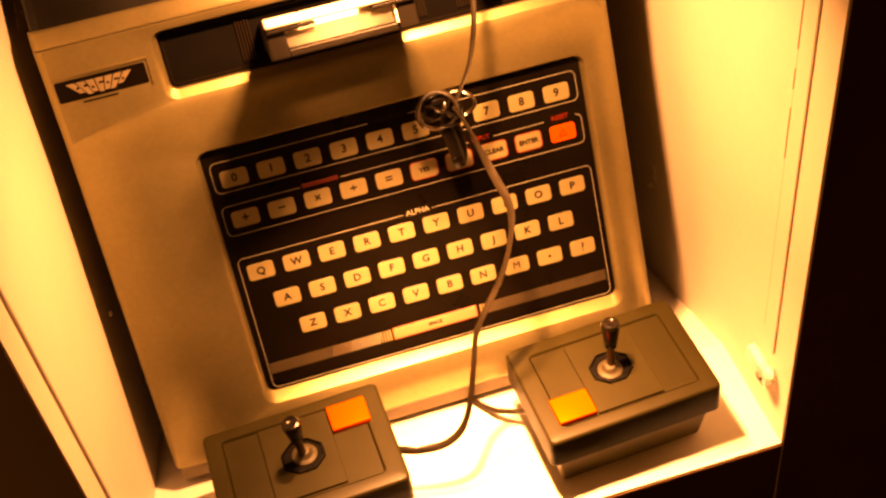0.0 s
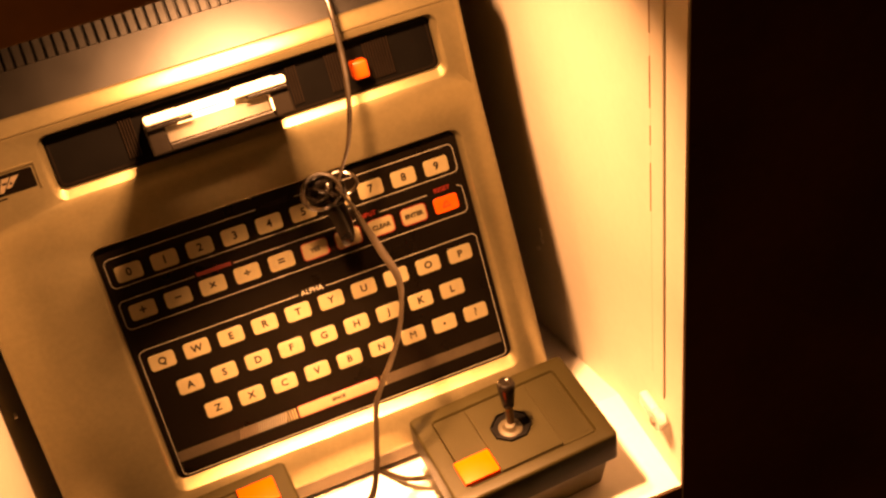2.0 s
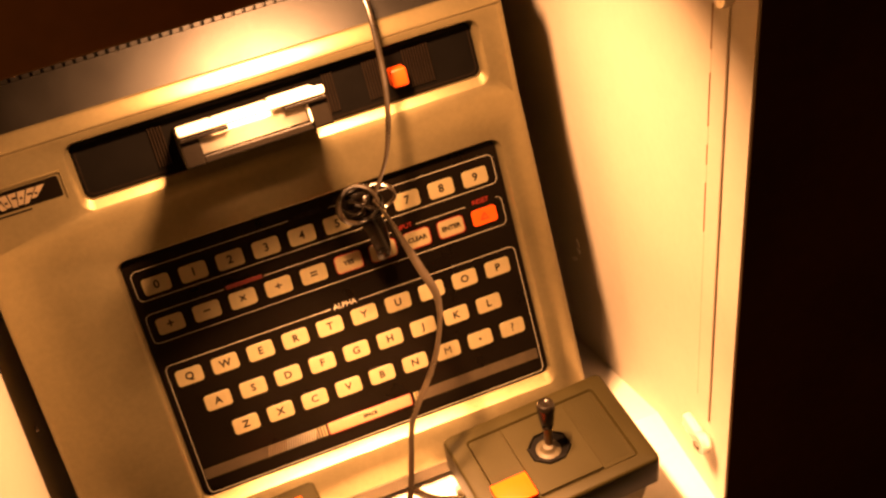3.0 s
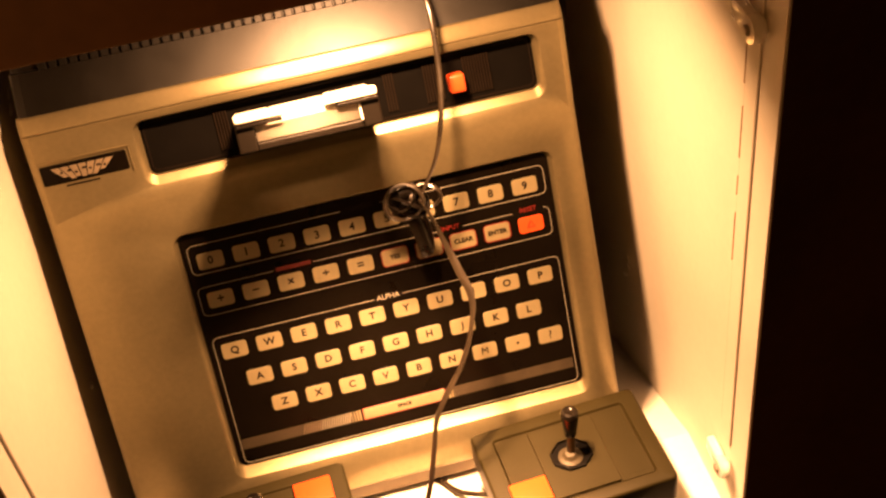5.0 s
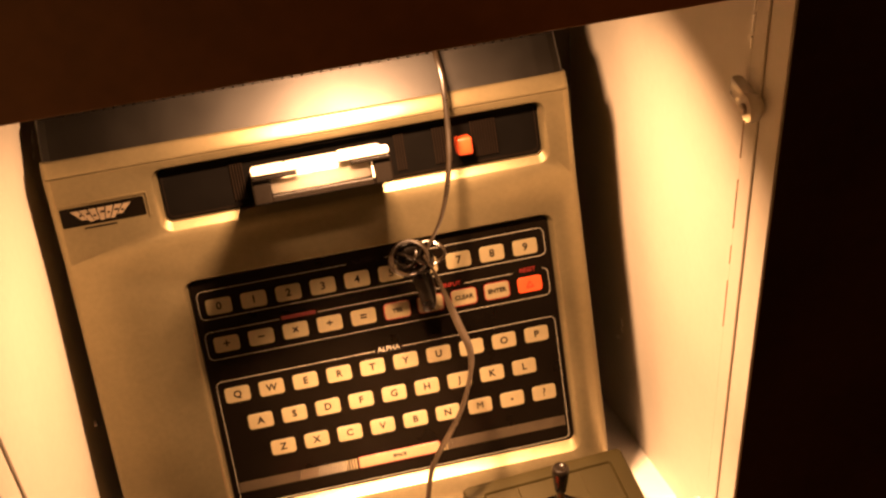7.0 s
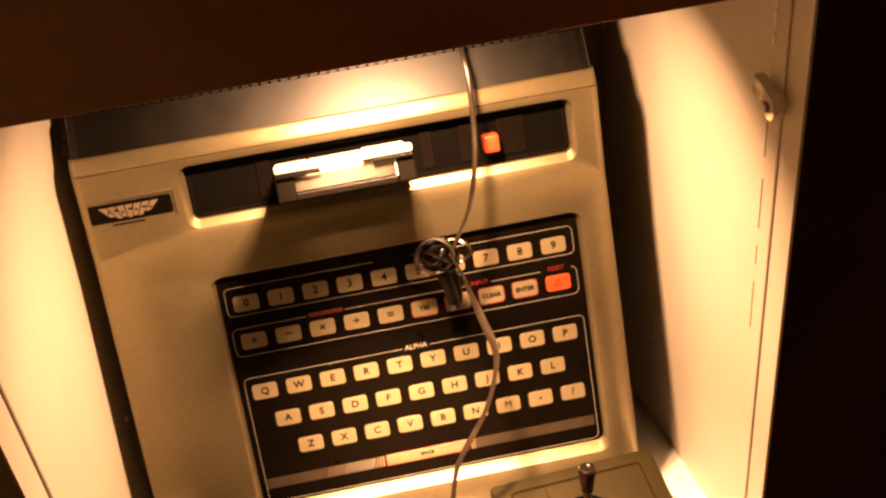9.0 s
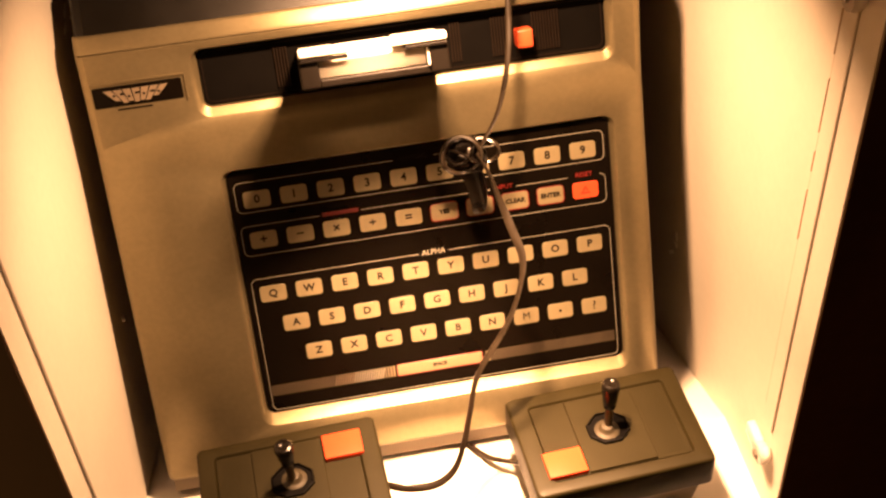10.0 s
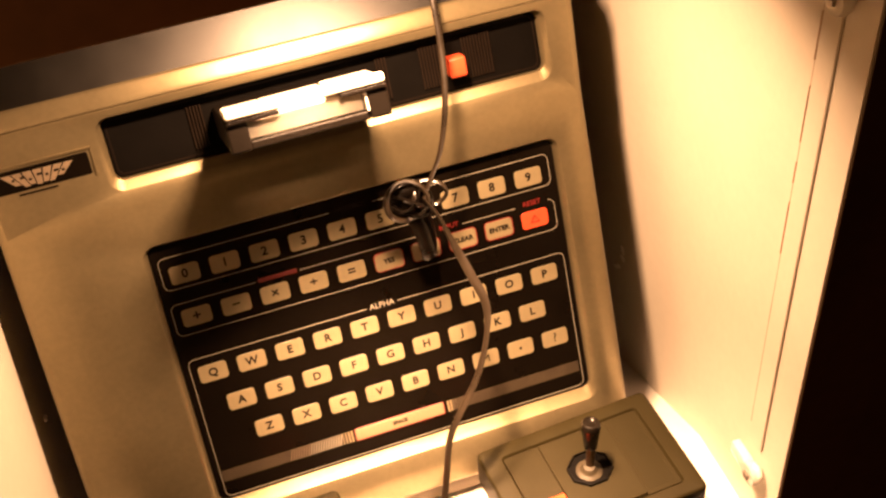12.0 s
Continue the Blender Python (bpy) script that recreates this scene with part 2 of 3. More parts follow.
# the floor is level in front and slopes down to the back, square to the leaning console
BEND, SLOPE = -0.097, 0.413
SINK = SLOPE * (BACK - BEND)
side = [(FRONT, 0.0), (BEND, 0.0), (BACK, -SINK), (BACK, -SINK - 0.018), (BEND, -0.018), (FRONT, -0.018)]
structure("floor", loft([[(x, y, z) for y, z in side] for x in (-HALF, HALF)], True, True), WHITE_FLOOR, "white laminate floor of the lit display case, sloping at the back", "floor")
structure("wall_left", toe_in(box(-HALF - 0.018, -HALF, FRONT, BACK + 0.018, -SINK - 0.018, TOP)), WHITE_WALL, "white painted side board of the display case", "wall")
structure("wall_right", box(HALF, HALF + 0.018, FRONT, BACK + 0.018, -SINK - 0.018, TOP), WHITE_WALL, "white painted side board of the display case", "wall")
structure("wall_back", box(-HALF, HALF, BACK, BACK + 0.018, -SINK - 0.018, TOP), BACK_WALL, "plain back board of the display case behind the console", "wall")
structure("ceiling", box(-HALF - 0.018, HALF + 0.018, FRONT + 0.0165, BACK + 0.018, TOP, TOP + 0.018), DARK_WOOD, "dark top board of the display case", "ceiling")
structure("trim_lintel", box(-HALF, HALF, FRONT, FRONT + 0.016, LINTEL, 0.95, 0.001), LINTEL_WOOD_LIT, "dark reddish-brown laminate panel above the case opening, coloured lighter as if lit", "panel")
structure("trim_left", box(-0.75, -HALF - 0.0006, FRONT - 0.0016, FRONT - 0.0003, -0.6, 0.95, 0.0004, 1), DARK_WOOD, "dark brown laminate panel beside the case opening", "panel")
structure("trim_right", box(HALF + 0.0006, 0.75, FRONT - 0.0016, FRONT - 0.0003, -0.6, 0.95, 0.0004, 1), DARK_WOOD, "dark brown laminate panel beside the case opening", "panel")
structure("trim_sill", box(-HALF, HALF, FRONT - 0.0016, FRONT - 0.0003, -0.6, -0.0012, 0.0004, 1), DARK_WOOD, "dark brown laminate panel below the case opening", "panel")
structure("trim_bead_right", box(HALF - 0.0016, HALF - 0.0002, -0.170, -0.155, 0.072, TOP - 0.001, 0.0005, 1), WHITE_WALL, "narrow white glazing strip up the side board", "trim")
structure("trim_bead_left", toe_in(box(-HALF + 0.0002, -HALF + 0.0022, -0.166, -0.161, -0.0005, TOP - 0.001, 0.0005, 1)), WHITE_WALL, "narrow white glazing strip up the side board", "trim")

joint = structure("trim_joint_right", box(HALF - 0.0010, HALF - 0.0001, -0.1548, -0.1540, 0.085, TOP - 0.001), JOINT, "thin dark joint beside the white glazing strip", "trim")
z = 0.235
while z < 0.398:
    run = random.uniform(0.004, 0.045)
    part("sealant", box(HALF - 0.0022, HALF - 0.0008, -0.1553, -0.1553 + random.uniform(0.0003, 0.0008), z, z + run, 0.0003, 1), SEAL, joint, "dark broken line of old sealant")
    z += run + random.uniform(0.001, 0.030)
# short pale strips paint the glint along a clear sheet's edge
z = 0.436
while z < 0.500:
    run = random.uniform(0.004, 0.014)
    part("sheet_glint", box(HALF - 0.0024, HALF - 0.0008, -0.1556, -0.1536, z, z + run, 0.0004, 2), GRIP, joint, "glint on a clear sheet's edge, painted as a pale strip")
    z += run + random.uniform(0.001, 0.004)
structure("trim_joint_left", toe_in(box(-HALF + 0.0001, -HALF + 0.0012, -0.1608, -0.1600, 0.0, TOP - 0.001)), JOINT, "thin dark joint beside the white glazing strip", "trim")


def mirror_clip(x, z, side):
    """A clear clip: a round screwed foot and a lip over the sheet's edge. side: -1 turns it to the left wall."""
    c = thing("sheet_clip", pose(x, -0.172, z), "clear plastic clip screwed to the white wall", "clip", "clips of the acrylic sheet")
    bm = spin([(0.004, -0.004), (0.0075, -0.004), (0.0083, -0.0015), (0.0076, 0.002), (0.005, 0.0045)], 22)
    bmesh.ops.rotate(bm, verts=bm.verts, matrix=Matrix.Rotation(radians(90), 3, "Y"))
    part("foot", bm, CLIP, c, smooth=True)
    part("lip", box(-0.0035, 0.0035, 0.004, 0.024, -0.0062, 0.0062, 0.0022), CLIP, c, smooth=True)
    bm = spin([(0.001, -0.0045), (0.0032, -0.0045), (0.0028, -0.0062), (0.001, -0.0068)] if side > 0 else [(0.001, 0.0055), (0.0032, 0.0055), (0.0028, 0.0070), (0.001, 0.0076)], 6)
    bmesh.ops.rotate(bm, verts=bm.verts, matrix=Matrix.Rotation(radians(90), 3, "Y"))
    part("screw", bm, SCREW, c, "small metal screw")


mirror_clip(HALF - 0.006, 0.411, 1)
mirror_clip(HALF - 0.006, 0.055, 1)
mirror_clip(-HALF + 0.0072, 0.405, -1)

# ---- the console: local x to the right, y up its face, z out of the face ----
BETA = 22.45
U0, U1, UC = -0.0965, 0.2695, 0.0868
FACE = Matrix.Translation((-0.0954, 0, 0.1971)) @ Matrix.Rotation(radians(90 - BETA), 4, "X") @ Matrix.Translation((UC, -0.2, 0))
console = thing("game_console", FACE, "silver-beige home game console with a flat black keyboard, leaning upright", "game console")


def L(u, v, w=0.0):
    return (u - UC, v + 0.2, w)


def loop(u0, u1, v0, v1, r, w, n=5):
    f = w if callable(w) else (lambda v: w)
    return [L(x, y, f(y)) for x, y in rrect(u0, u1, v0, v1, r, n)]


def face_w(v):
    return 0.0052 if v < 0.05 else 0.0052 + (v - 0.05) * 0.0060 / 0.062


# shell: rounded sides swept along the face's profile; the two flat fields are rings round their recesses
PROFILE = [(-0.2030, -0.0100), (-0.2028, -0.0030), (-0.2012, 0.0015), (-0.1970, 0.0052), (0.0500, 0.0052), (0.1120, 0.0112), (0.1126, 0.0100), (0.1131, 0.0112), (0.1142, 0.0110), (0.1156, 0.0105), (0.1225, 0.0075), (0.1236, 0.0066), (0.1241, 0.0040)]
R = 0.0052
bm = bmesh.new()
sections = []
for v, w in PROFILE:
    left = [(U0, -0.013 if v < -0.19 else -0.046 if v < 0.12 else -0.03), (U0, w - R), (U0 + 0.0009, w - R * 0.55), (U0 + 0.003, w - R * 0.18), (U0 + R, w)]
    pts = left + [(U0 + U1 - u, q) for u, q in reversed(left)]
    sections.append([bm.verts.new(L(u, v, q)) for u, q in pts])
for i, (a, b) in enumerate(zip(sections, sections[1:])):
    for k in range(9):
        if k == 4 and i in (3, 4):
            continue
        bm.faces.new((a[k], a[k + 1], b[k + 1], b[k]))
PANEL = (-0.0182, 0.2442, -0.1608, 0.0212)
SLOTR = (-0.0225, 0.2465, 0.0675, 0.1050)
for (x0, x1, y0, y1), lo, hi, r, deep in ((PANEL, -0.197, 0.05, 0.006, 0.0), (SLOTR, 0.05, 0.112, 0.005, 0.0035)):
    loft([loop(U0 + R, U1 - R, lo, hi, 0.00002, face_w), loop(x0 - 0.0055, x1 + 0.0055, y0 - (0.0082 if lo < 0 else 0.0062), y1 + 0.0035, r + 0.004, face_w),
          loop(x0 - 0.0035, x1 + 0.0035, y0 - (0.0077 if lo < 0 else 0.0057), y1 + 0.0022, r + 0.003, lambda v: face_w(v) - 0.0005),
          loop(x0 - 0.0003, x1 + 0.0003, y0 - 0.0003, y1 + 0.0003, r, deep), loop(x0, x1, y0, y1, r, deep - 0.008)], bm=bm)
bmesh.ops.remove_doubles(bm, verts=bm.verts, dist=0.00003)
part("upper_shell", bm, SILVER, console, "silver-beige moulded plastic shell with worn edges", True)

# lower shell behind a dark seam, and the back
bm = bmesh.new()
LOW = [(-0.2026, -0.0110), (-0.2052, -0.0110), (-0.2052, -0.0066), (-0.2150, -0.0072), (-0.2150, -0.0200), (-0.2000, -0.046), (0.17, -0.052), (0.2140, -0.050), (0.2140, -0.042)]
rings = [[bm.verts.new(L(x, v, w)) for v, w in LOW] for x in (U0 + 0.002, U1 - 0.002)]
for k in range(len(LOW) - 1):
    bm.faces.new((rings[0][k], rings[0][k + 1], rings[1][k + 1], rings[1][k]))
for r in rings:
    bm.faces.new(r)
part("lower_shell", bm, UNDER, console, "tan plastic lower shell")

foot_v = BEND * math.sin(radians(BETA)) - 0.1971 * math.cos(radians(BETA))
for x in (U0 + 0.035, U1 - 0.035):
    for w in (-0.022, -0.040):
        q = L(x, 0, w)
        part("foot", box(q[0] - 0.009, q[0] + 0.009, foot_v + 0.2, -0.2, w - 0.005, w + 0.005, 0.001), SLOT, console, "black rubber foot")

# vent cover: a dark slope with a row of slats
VENT_A, VENT_B = (0.1238, 0.0052), (0.2140, -0.0400)


def vent(v, lift=0.0):
    t = (v - VENT_A[0]) / (VENT_B[0] - VENT_A[0])
    return VENT_A[1] + t * (VENT_B[1] - VENT_A[1]) + lift


bm = bmesh.new()
cols = [U0 + 0.001, U0 + 0.003, U0 + 0.008, U0 + 0.02, U1 - 0.02, U1 - 0.008, U1 - 0.003, U1 - 0.001]
drop = [0.007, 0.002, 0.0004, 0, 0, 0.0004, 0.002, 0.007]
SLAT0, SLAT1 = 0.1500, 0.1960
lines = [(0.1234, 0.0), (SLAT0, 0.0), (SLAT0, -0.006), (SLAT1, -0.006), (SLAT1, 0.0), (VENT_B[0], 0.0), (VENT_B[0] + 0.001, -0.006)]
grid = [[bm.verts.new(L(u, v, vent(v) + o - d)) for u, d in zip(cols, drop)] for v, o in lines]
for a, b in zip(grid, grid[1:]):
    for k in range(len(cols) - 1):
        bm.faces.new((a[k], a[k + 1], b[k + 1], b[k]))
for k, x in ((0, U0 + 0.001), (-1, U1 - 0.001)):
    side = [g[k] for g in grid] + [bm.verts.new(L(x, 0.2140, -0.05)), bm.verts.new(L(x, 0.1234, -0.05))]
    bm.faces.new(side)
cover = part("vent_cover", bm, VENT, console, "dark brown ribbed vent cover")
PITCH, GAP = 0.0068, 0.0015
slat = box(-(PITCH - GAP) / 2, (PITCH - GAP) / 2, 0, SLAT1 - SLAT0, -0.005, 0, 0.0005, 1)
lean = Matrix.Rotation(math.atan2(VENT_B[1] - VENT_A[1], VENT_B[0] - VENT_A[0]), 4, "X")
first = None
u = U0 + 0.024
while u < U1 - 0.02:
    m = Matrix.Translation(L(u, SLAT0, vent(SLAT0))) @ lean
    if first is None:
        first = part("vent_slat", slat, VENT, cover, m=m)
    else:
        ob = new("vent_slat", first.data)
        ob.matrix_basis, ob.parent = m, cover
    u += PITCH

# the black keyboard with its printed frames
bm = plate(*(L(PANEL[0] + 0.0002, 0)[0], L(PANEL[1] - 0.0002, 0)[0], PANEL[2] + 0.2002, PANEL[3] + 0.1998), -0.003, 0.0004, 0.0055)
keyboard = part("keyboard", bm, BLACK, console, "flat black membrane keyboard with pale printed lines")


def frame_line(u0, u1, v0, v1, gaps, r=0.004):
    """A printed frame, open along its upper side between the gaps."""
    pts = rrect(u0, u1, v0, v1, r, 4)
    right, left = pts[:5], pts[5:]
    top = sorted(gaps)
    full = [(top[0][0], v1)] + left + right + [(top[-1][1], v1)]
    segs = [(full, False)]
    for g, h in zip(top, top[1:]):
        segs.append(([(g[1], v1), (h[0], v1)], False))
    return segs


for f in (frame_line(-0.0141, 0.2398, -0.0088, 0.0125, [(0.094, 0.122)]), frame_line(-0.0143, 0.2396, -0.0400, -0.0186, [(0.040, 0.068), (0.1585, 0.1765), (0.213, 0.236)]),
          frame_line(-0.0137, 0.2403, -0.1587, -0.0575, [(0.1037, 0.1245)])):
    for path, closed in f:
        part("border_line", strip([L(x, y)[:2] for x, y in path], 0.0004, 0.0003, 0.0006, closed), LINE, keyboard)

KEY_W, KEY_H = 0.0182, 0.0118
ROWS = {"num": 0.0, "fun": -0.0291, "q": -0.0692, "a": -0.0932, "z": -0.1173}
P = 0.025
shared = {}


def key(text, col, row, mat=KEY, size=0.0080, rim=False, stretch=1.0):
    x, y, _ = L(col * P, ROWS[row])
    if mat.name not in shared:
        k = part("key", plate(-KEY_W / 2, KEY_W / 2, -KEY_H / 2, KEY_H / 2, 0.0003, 0.0006, 0.0022, 0.0001, 3), mat, keyboard)
        shared[mat.name] = k.data
    else:
        k = new("key", shared[mat.name])
        k.parent = keyboard
    k.matrix_basis = Matrix.Translation((x, y, 0))
    if rim:
        part("key_rim", strip(rrect(-KEY_W / 2 - 0.0004, KEY_W / 2 + 0.0004, -KEY_H / 2 - 0.0004, KEY_H / 2 + 0.0004, 0.0025, 3), 0.0006, 0.0003, 0.0005, True), RED_INK, k, "red printed outline")
    if text:
        writing(text, size, 0, 0, 0.0007, INK, k, stretch=stretch)
    return k


for i, c in enumerate("0123456789"):
    key(c, i, "num")
for i, c in enumerate(("+", "\u2212", "\u00d7", "\u00f7", "=")):
    key(c, i, "fun", size=0.0095)
for i, c in enumerate(("YES", "NO", "CLEAR", "ENTER")):
    key(c, 5 + i, "fun", size=0.0046, rim=True)
reset = key("", 9, "fun", RED_KEY)
part("triangle", strip([(0, 0.0026), (-0.0028, -0.0020), (0.0028, -0.0020)], 0.0009, 0.0006, 0.0009, True), DIM_RED, reset, "small printed triangle")
for i, c in enumerate("QWERTYUIOP"):
    key(c, i, "q", size=0.0075)
for i, c in enumerate("ASDFGHJKL"):
    key(c, i + 0.5, "a", size=0.0075)
for i, c in enumerate("ZXCVBNM.?"):
    k = key(c if c != "." else "", i + 1, "z", size=0.0075 if c != "?" else 0.0092)
    if c == ".":
        part("legend", spin([(0.0010, 0.0005), (0.0010, 0.0008)], 10), INK, k)

for text, u, v, size, mat in (("ALPHA", 0.1141, -0.0572, 0.0054, LINE), ("NUMERIC", 0.108, 0.0127, 0.0046, RIB), ("INPUT", 0.1675, -0.0178, 0.0046, RED_INK), ("RESET", 0.2245, -0.0178, 0.0046, RED_INK)):
    x, y, _ = L(u, v)
    writing(text, size, x, y, 0.0006, mat, keyboard, "heading", bold=0.00004)
x, y, _ = L(0.054, -0.0182)
part("heading", box(x - 0.0125, x + 0.0125, y - 0.0014, y + 0.0014, 0.0003, 0.0006), DIM_RED, keyboard, "dim red printed heading")

# space bar and the printed bands beside it
x0, y0, _ = L(0.0780, -0.1476)
x1, y1, _ = L(0.1398, -0.1394)
bar = part("space_bar", plate(x0, x1, y0, y1, 0.0003, 0.0006, 0.0008, 0.0001, 2), KEY, keyboard)
part("key_rim", strip(rrect(x0 - 0.0004, x1 + 0.0004, y0 - 0.0004, y1 + 0.0004, 0.001, 2), 0.0006, 0.0003, 0.0005, True), RED_INK, bar, "red printed outline")
writing("SPACE", 0.0036, (x0 + x1) / 2, (y0 + y1) / 2, 0.0007, INK, bar)
for a, b in ((-0.0130, 0.0755), (0.1425, 0.2385)):
    q0, q1 = L(a, 0)[0], L(b, 0)[0]
    part("band", box(q0, q1, y0, y1, 0.0003, 0.0005), TAN_PRINT, keyboard, "dim tan printed band")
for k in range(4):
    for s in (-1, 1):
        u = (0.0755 - 0.0021 * k) if s < 0 else (0.1432 + 0.0021 * k)
        q = L(u, 0)[0]
        wd = 0.0006 - 0.0001 * k
        part("bar_mark", box(q - wd, q + wd, y0, y1, 0.0005, 0.0008), KEY if s < 0 or k < 2 else TAN_PRINT, keyboard)
for k in range(26):
    q = L(0.0665 - 0.0017 * k, 0)[0]
    wd = 0.00055 - 0.000014 * k
    bm = bmesh.new()
    vs = [bm.verts.new(p) for p in ((q - wd, y0, 0.0007), (q + wd, y0, 0.0007), (q + wd + 0.0022, y1, 0.0007), (q - wd + 0.0022, y1, 0.0007))]
    bm.faces.new(vs)
    bmesh.ops.solidify(bm, geom=bm.faces[:], thickness=0.0002)
    part("slash_mark", bm, LINE if k < 13 else LOGO if k < 21 else TAN_PRINT, keyboard)

# cartridge slot bay
s0, s1 = L(SLOTR[0] + 0.0003, SLOTR[2] + 0.0003), L(SLOTR[1] - 0.0003, SLOTR[3] - 0.0003)
bay = part("slot_plate", plate(s0[0], s1[0], s0[1], s1[1], -0.006, 0.0000, 0.0045), SLOT, console, "black recessed cartridge bay")
part("border_line", strip(rrect(s0[0] + 0.002, s1[0] - 0.002, s0[1] + 0.002, s1[1] - 0.002, 0.004, 4), 0.0006, 0.0000, 0.0003, True), RIB, bay)
rib_mesh = None
for a, b in ((0.0270, 0.0365), (0.1425, 0.1500), (0.1700, 0.1830), (0.1975, 0.2150)):
    u = a
    while u < b:
        x, y, _ = L(u, 0.0865)
        if rib_mesh is None:
            ob = part("rib", box(-0.0005, 0.0005, -0.013, 0.013, 0.0000, 0.0016, 0.0003, 1), RIB, bay)
            rib_mesh = ob.data
        else:
            ob = new("rib", rib_mesh)
            ob.parent = bay
        ob.matrix_basis = Matrix.Translation((x, y, 0))
        u += 0.0019
x, y, _ = L(0.1900, 0.0843)
part("power_switch", box(x - 0.0055, x + 0.0055, y - 0.0060, y + 0.0065, 0.0000, 0.0115, 0.0016, 3), RED_KEY, console, "orange-red power switch", True)

# name plate: sunk plate with plain lettering shapes
n0, n1 = L(-0.0905, 0.0772), L(-0.0338, 0.0910)
plate_w = face_w(0.084)
tilt = Matrix.Translation((n0[0], n0[1], face_w(0.0772))) @ Matrix.Rotation(math.atan2(0.0060, 0.062), 4, "X")
nw, nh = n1[0] - n0[0], n1[1] - n0[1]
badge = part("name_plate", plate(0, nw, 0, nh, -0.002, 0.0005, 0.0012), BLACK, console, "small black name plate with a tan emblem", m=tilt)
part("plate_rim", strip([(-0.001, nh + 0.0022), (nw + 0.0022, nh + 0.0022), (nw + 0.0022, -0.001)], 0.0011, -0.001, 0.0009), SILVER, badge, m=None)
N = 7
for k in range(N):
    lo, hi = k / N, (k + 0.84) / N
    x0, x1 = 0.0155 + 0.024 * lo, 0.0155 + 0.024 * hi
    X0, X1 = 0.007 + 0.042 * lo, 0.007 + 0.042 * hi
    low = (0.0040, 0.0022, 0.0030, 0.0020, 0.0026, 0.0022, 0.0044)[k]
    t = (low - 0.0022) / 0.0090
    quad = [(x0 + (X0 - x0) * t, low), (x1 + (X1 - x1) * t, low), (X1, 0.0112), (X0, 0.0112)]
    stroke = part("emblem_stroke", loft([[(x, y, z) for x, y in quad] for z in (0.0004, 0.0007)], True, True), LOGO, badge)
    m0, m1, y = (x0 + X0) / 2, (x1 + X1) / 2, (0.0075, 0.0082, 0.0062, 0.0080, 0.0068, 0.0078, 0.0070)[k]
    a, b = ((m0 + (m1 - m0) * 0.35, m1 + 0.0004) if k % 2 else (m0 + (m1 - m0) * 0.3, m0 + (m1 - m0) * 0.72))
    part("stroke_gap", box(a, b, y - 0.0007, y + 0.0007, 0.0006, 0.0008), BLACK, stroke)
part("caption", box(0.014, 0.036, -0.0026, -0.0015, 0.0001, 0.0003), INK, badge)

# ---- the cartridge in its slot ----
cart = thing("game_cartridge", FACE @ Matrix.Translation(L(0.0857, 0.0868, 0.0035)) @ Matrix.Rotation(radians(-7.6), 4, "X"), "black game cartridge with a cream label, plugged into the console", "game cartridge")
CW, CD, CH = 0.0446, 0.0095, 0.0815
bm = loft([[(x, y, 0) for x, y in rrect(-CW, CW, -CD, CD, 0.002, 3)], [(x, y, CH - 0.0125) for x, y in rrect(-CW, CW, -CD, CD, 0.002, 3)],
           [(x, y, CH - 0.0120) for x, y in rrect(-CW + 0.0005, CW - 0.0005, -CD + 0.0005, CD - 0.0005, 0.002, 3)]], True, True)
part("body", bm, CART, cart, smooth=True)
# grip: two cheeks, a lower lip, a bar across the top, pale with painted glare, with a notched toothed rim, and a slit
# behind it that lights the label
part("cheek", box(-CW, -0.0330, -CD, CD - 0.0015, CH - 0.0135, CH - 0.0005, 0.0012), CART, cart)
part("cheek", box(0.0330, CW, -CD, CD - 0.0015, CH - 0.0135, CH - 0.0005, 0.0012), CART, cart)
part("grip_lip", box(-0.0330, 0.0330, -CD, -CD + 0.0046, CH - 0.0135, CH - 0.0035, 0.0008), CART, cart)
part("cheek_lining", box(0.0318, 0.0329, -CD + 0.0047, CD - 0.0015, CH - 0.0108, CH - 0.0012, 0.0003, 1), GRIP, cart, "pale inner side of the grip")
part("grip_bar", box(-CW + 0.0004, CW - 0.0004, CD - 0.0006, CD + 0.0050, CH - 0.0036, CH + 0.0028, 0.0019, 4), GRIP, cart, "shiny grip bar, pale with painted lamp glare", True)
part("grip_ledge", box(-CW + 0.0006, -0.0225, CD - 0.0010, CD + 0.0044, CH - 0.0240, CH - 0.0038, 0.0014, 3), GRIP, cart, "shiny ledge behind the bar, pale with painted lamp glare", True)
part("grip_ledge", box(0.0125, CW - 0.0040, CD - 0.0010, CD + 0.0048, CH - 0.0280, CH - 0.0038, 0.0014, 3), GRIP, cart, "shiny ledge behind the bar, pale with painted lamp glare", True)
part("grip_ledge", box(-0.0223, 0.0123, CD - 0.0002, CD + 0.0036, CH - 0.0320, CH - 0.0125, 0.0014, 3), GRIP, cart, "shiny ledge behind the bar, pale with painted lamp glare", True)
for a, b in ((-CW + 0.0006, -0.0150), (0.0190, CW - 0.0006)):
    part("rim", box(a, b, CD - 0.0034, CD - 0.0011, CH - 0.0050, CH + 0.0018, 0.0006, 2), CART, cart, "black rim under the bar")
    q = a + 0.001
    while q < b - 0.001:
        part("tooth", box(q, q + 0.0009, CD - 0.0012, CD - 0.0004, CH + 0.0012, CH + 0.0026), CART, cart)
        q += 0.0021
part("bar_web", box(-CW, -0.0250, CD - 0.0022, CD - 0.0012, CH - 0.0135, CH - 0.0048), CART, cart)
part("bar_web", box(0.0185, CW, CD - 0.0022, CD - 0.0012, CH - 0.0135, CH - 0.0048), CART, cart)
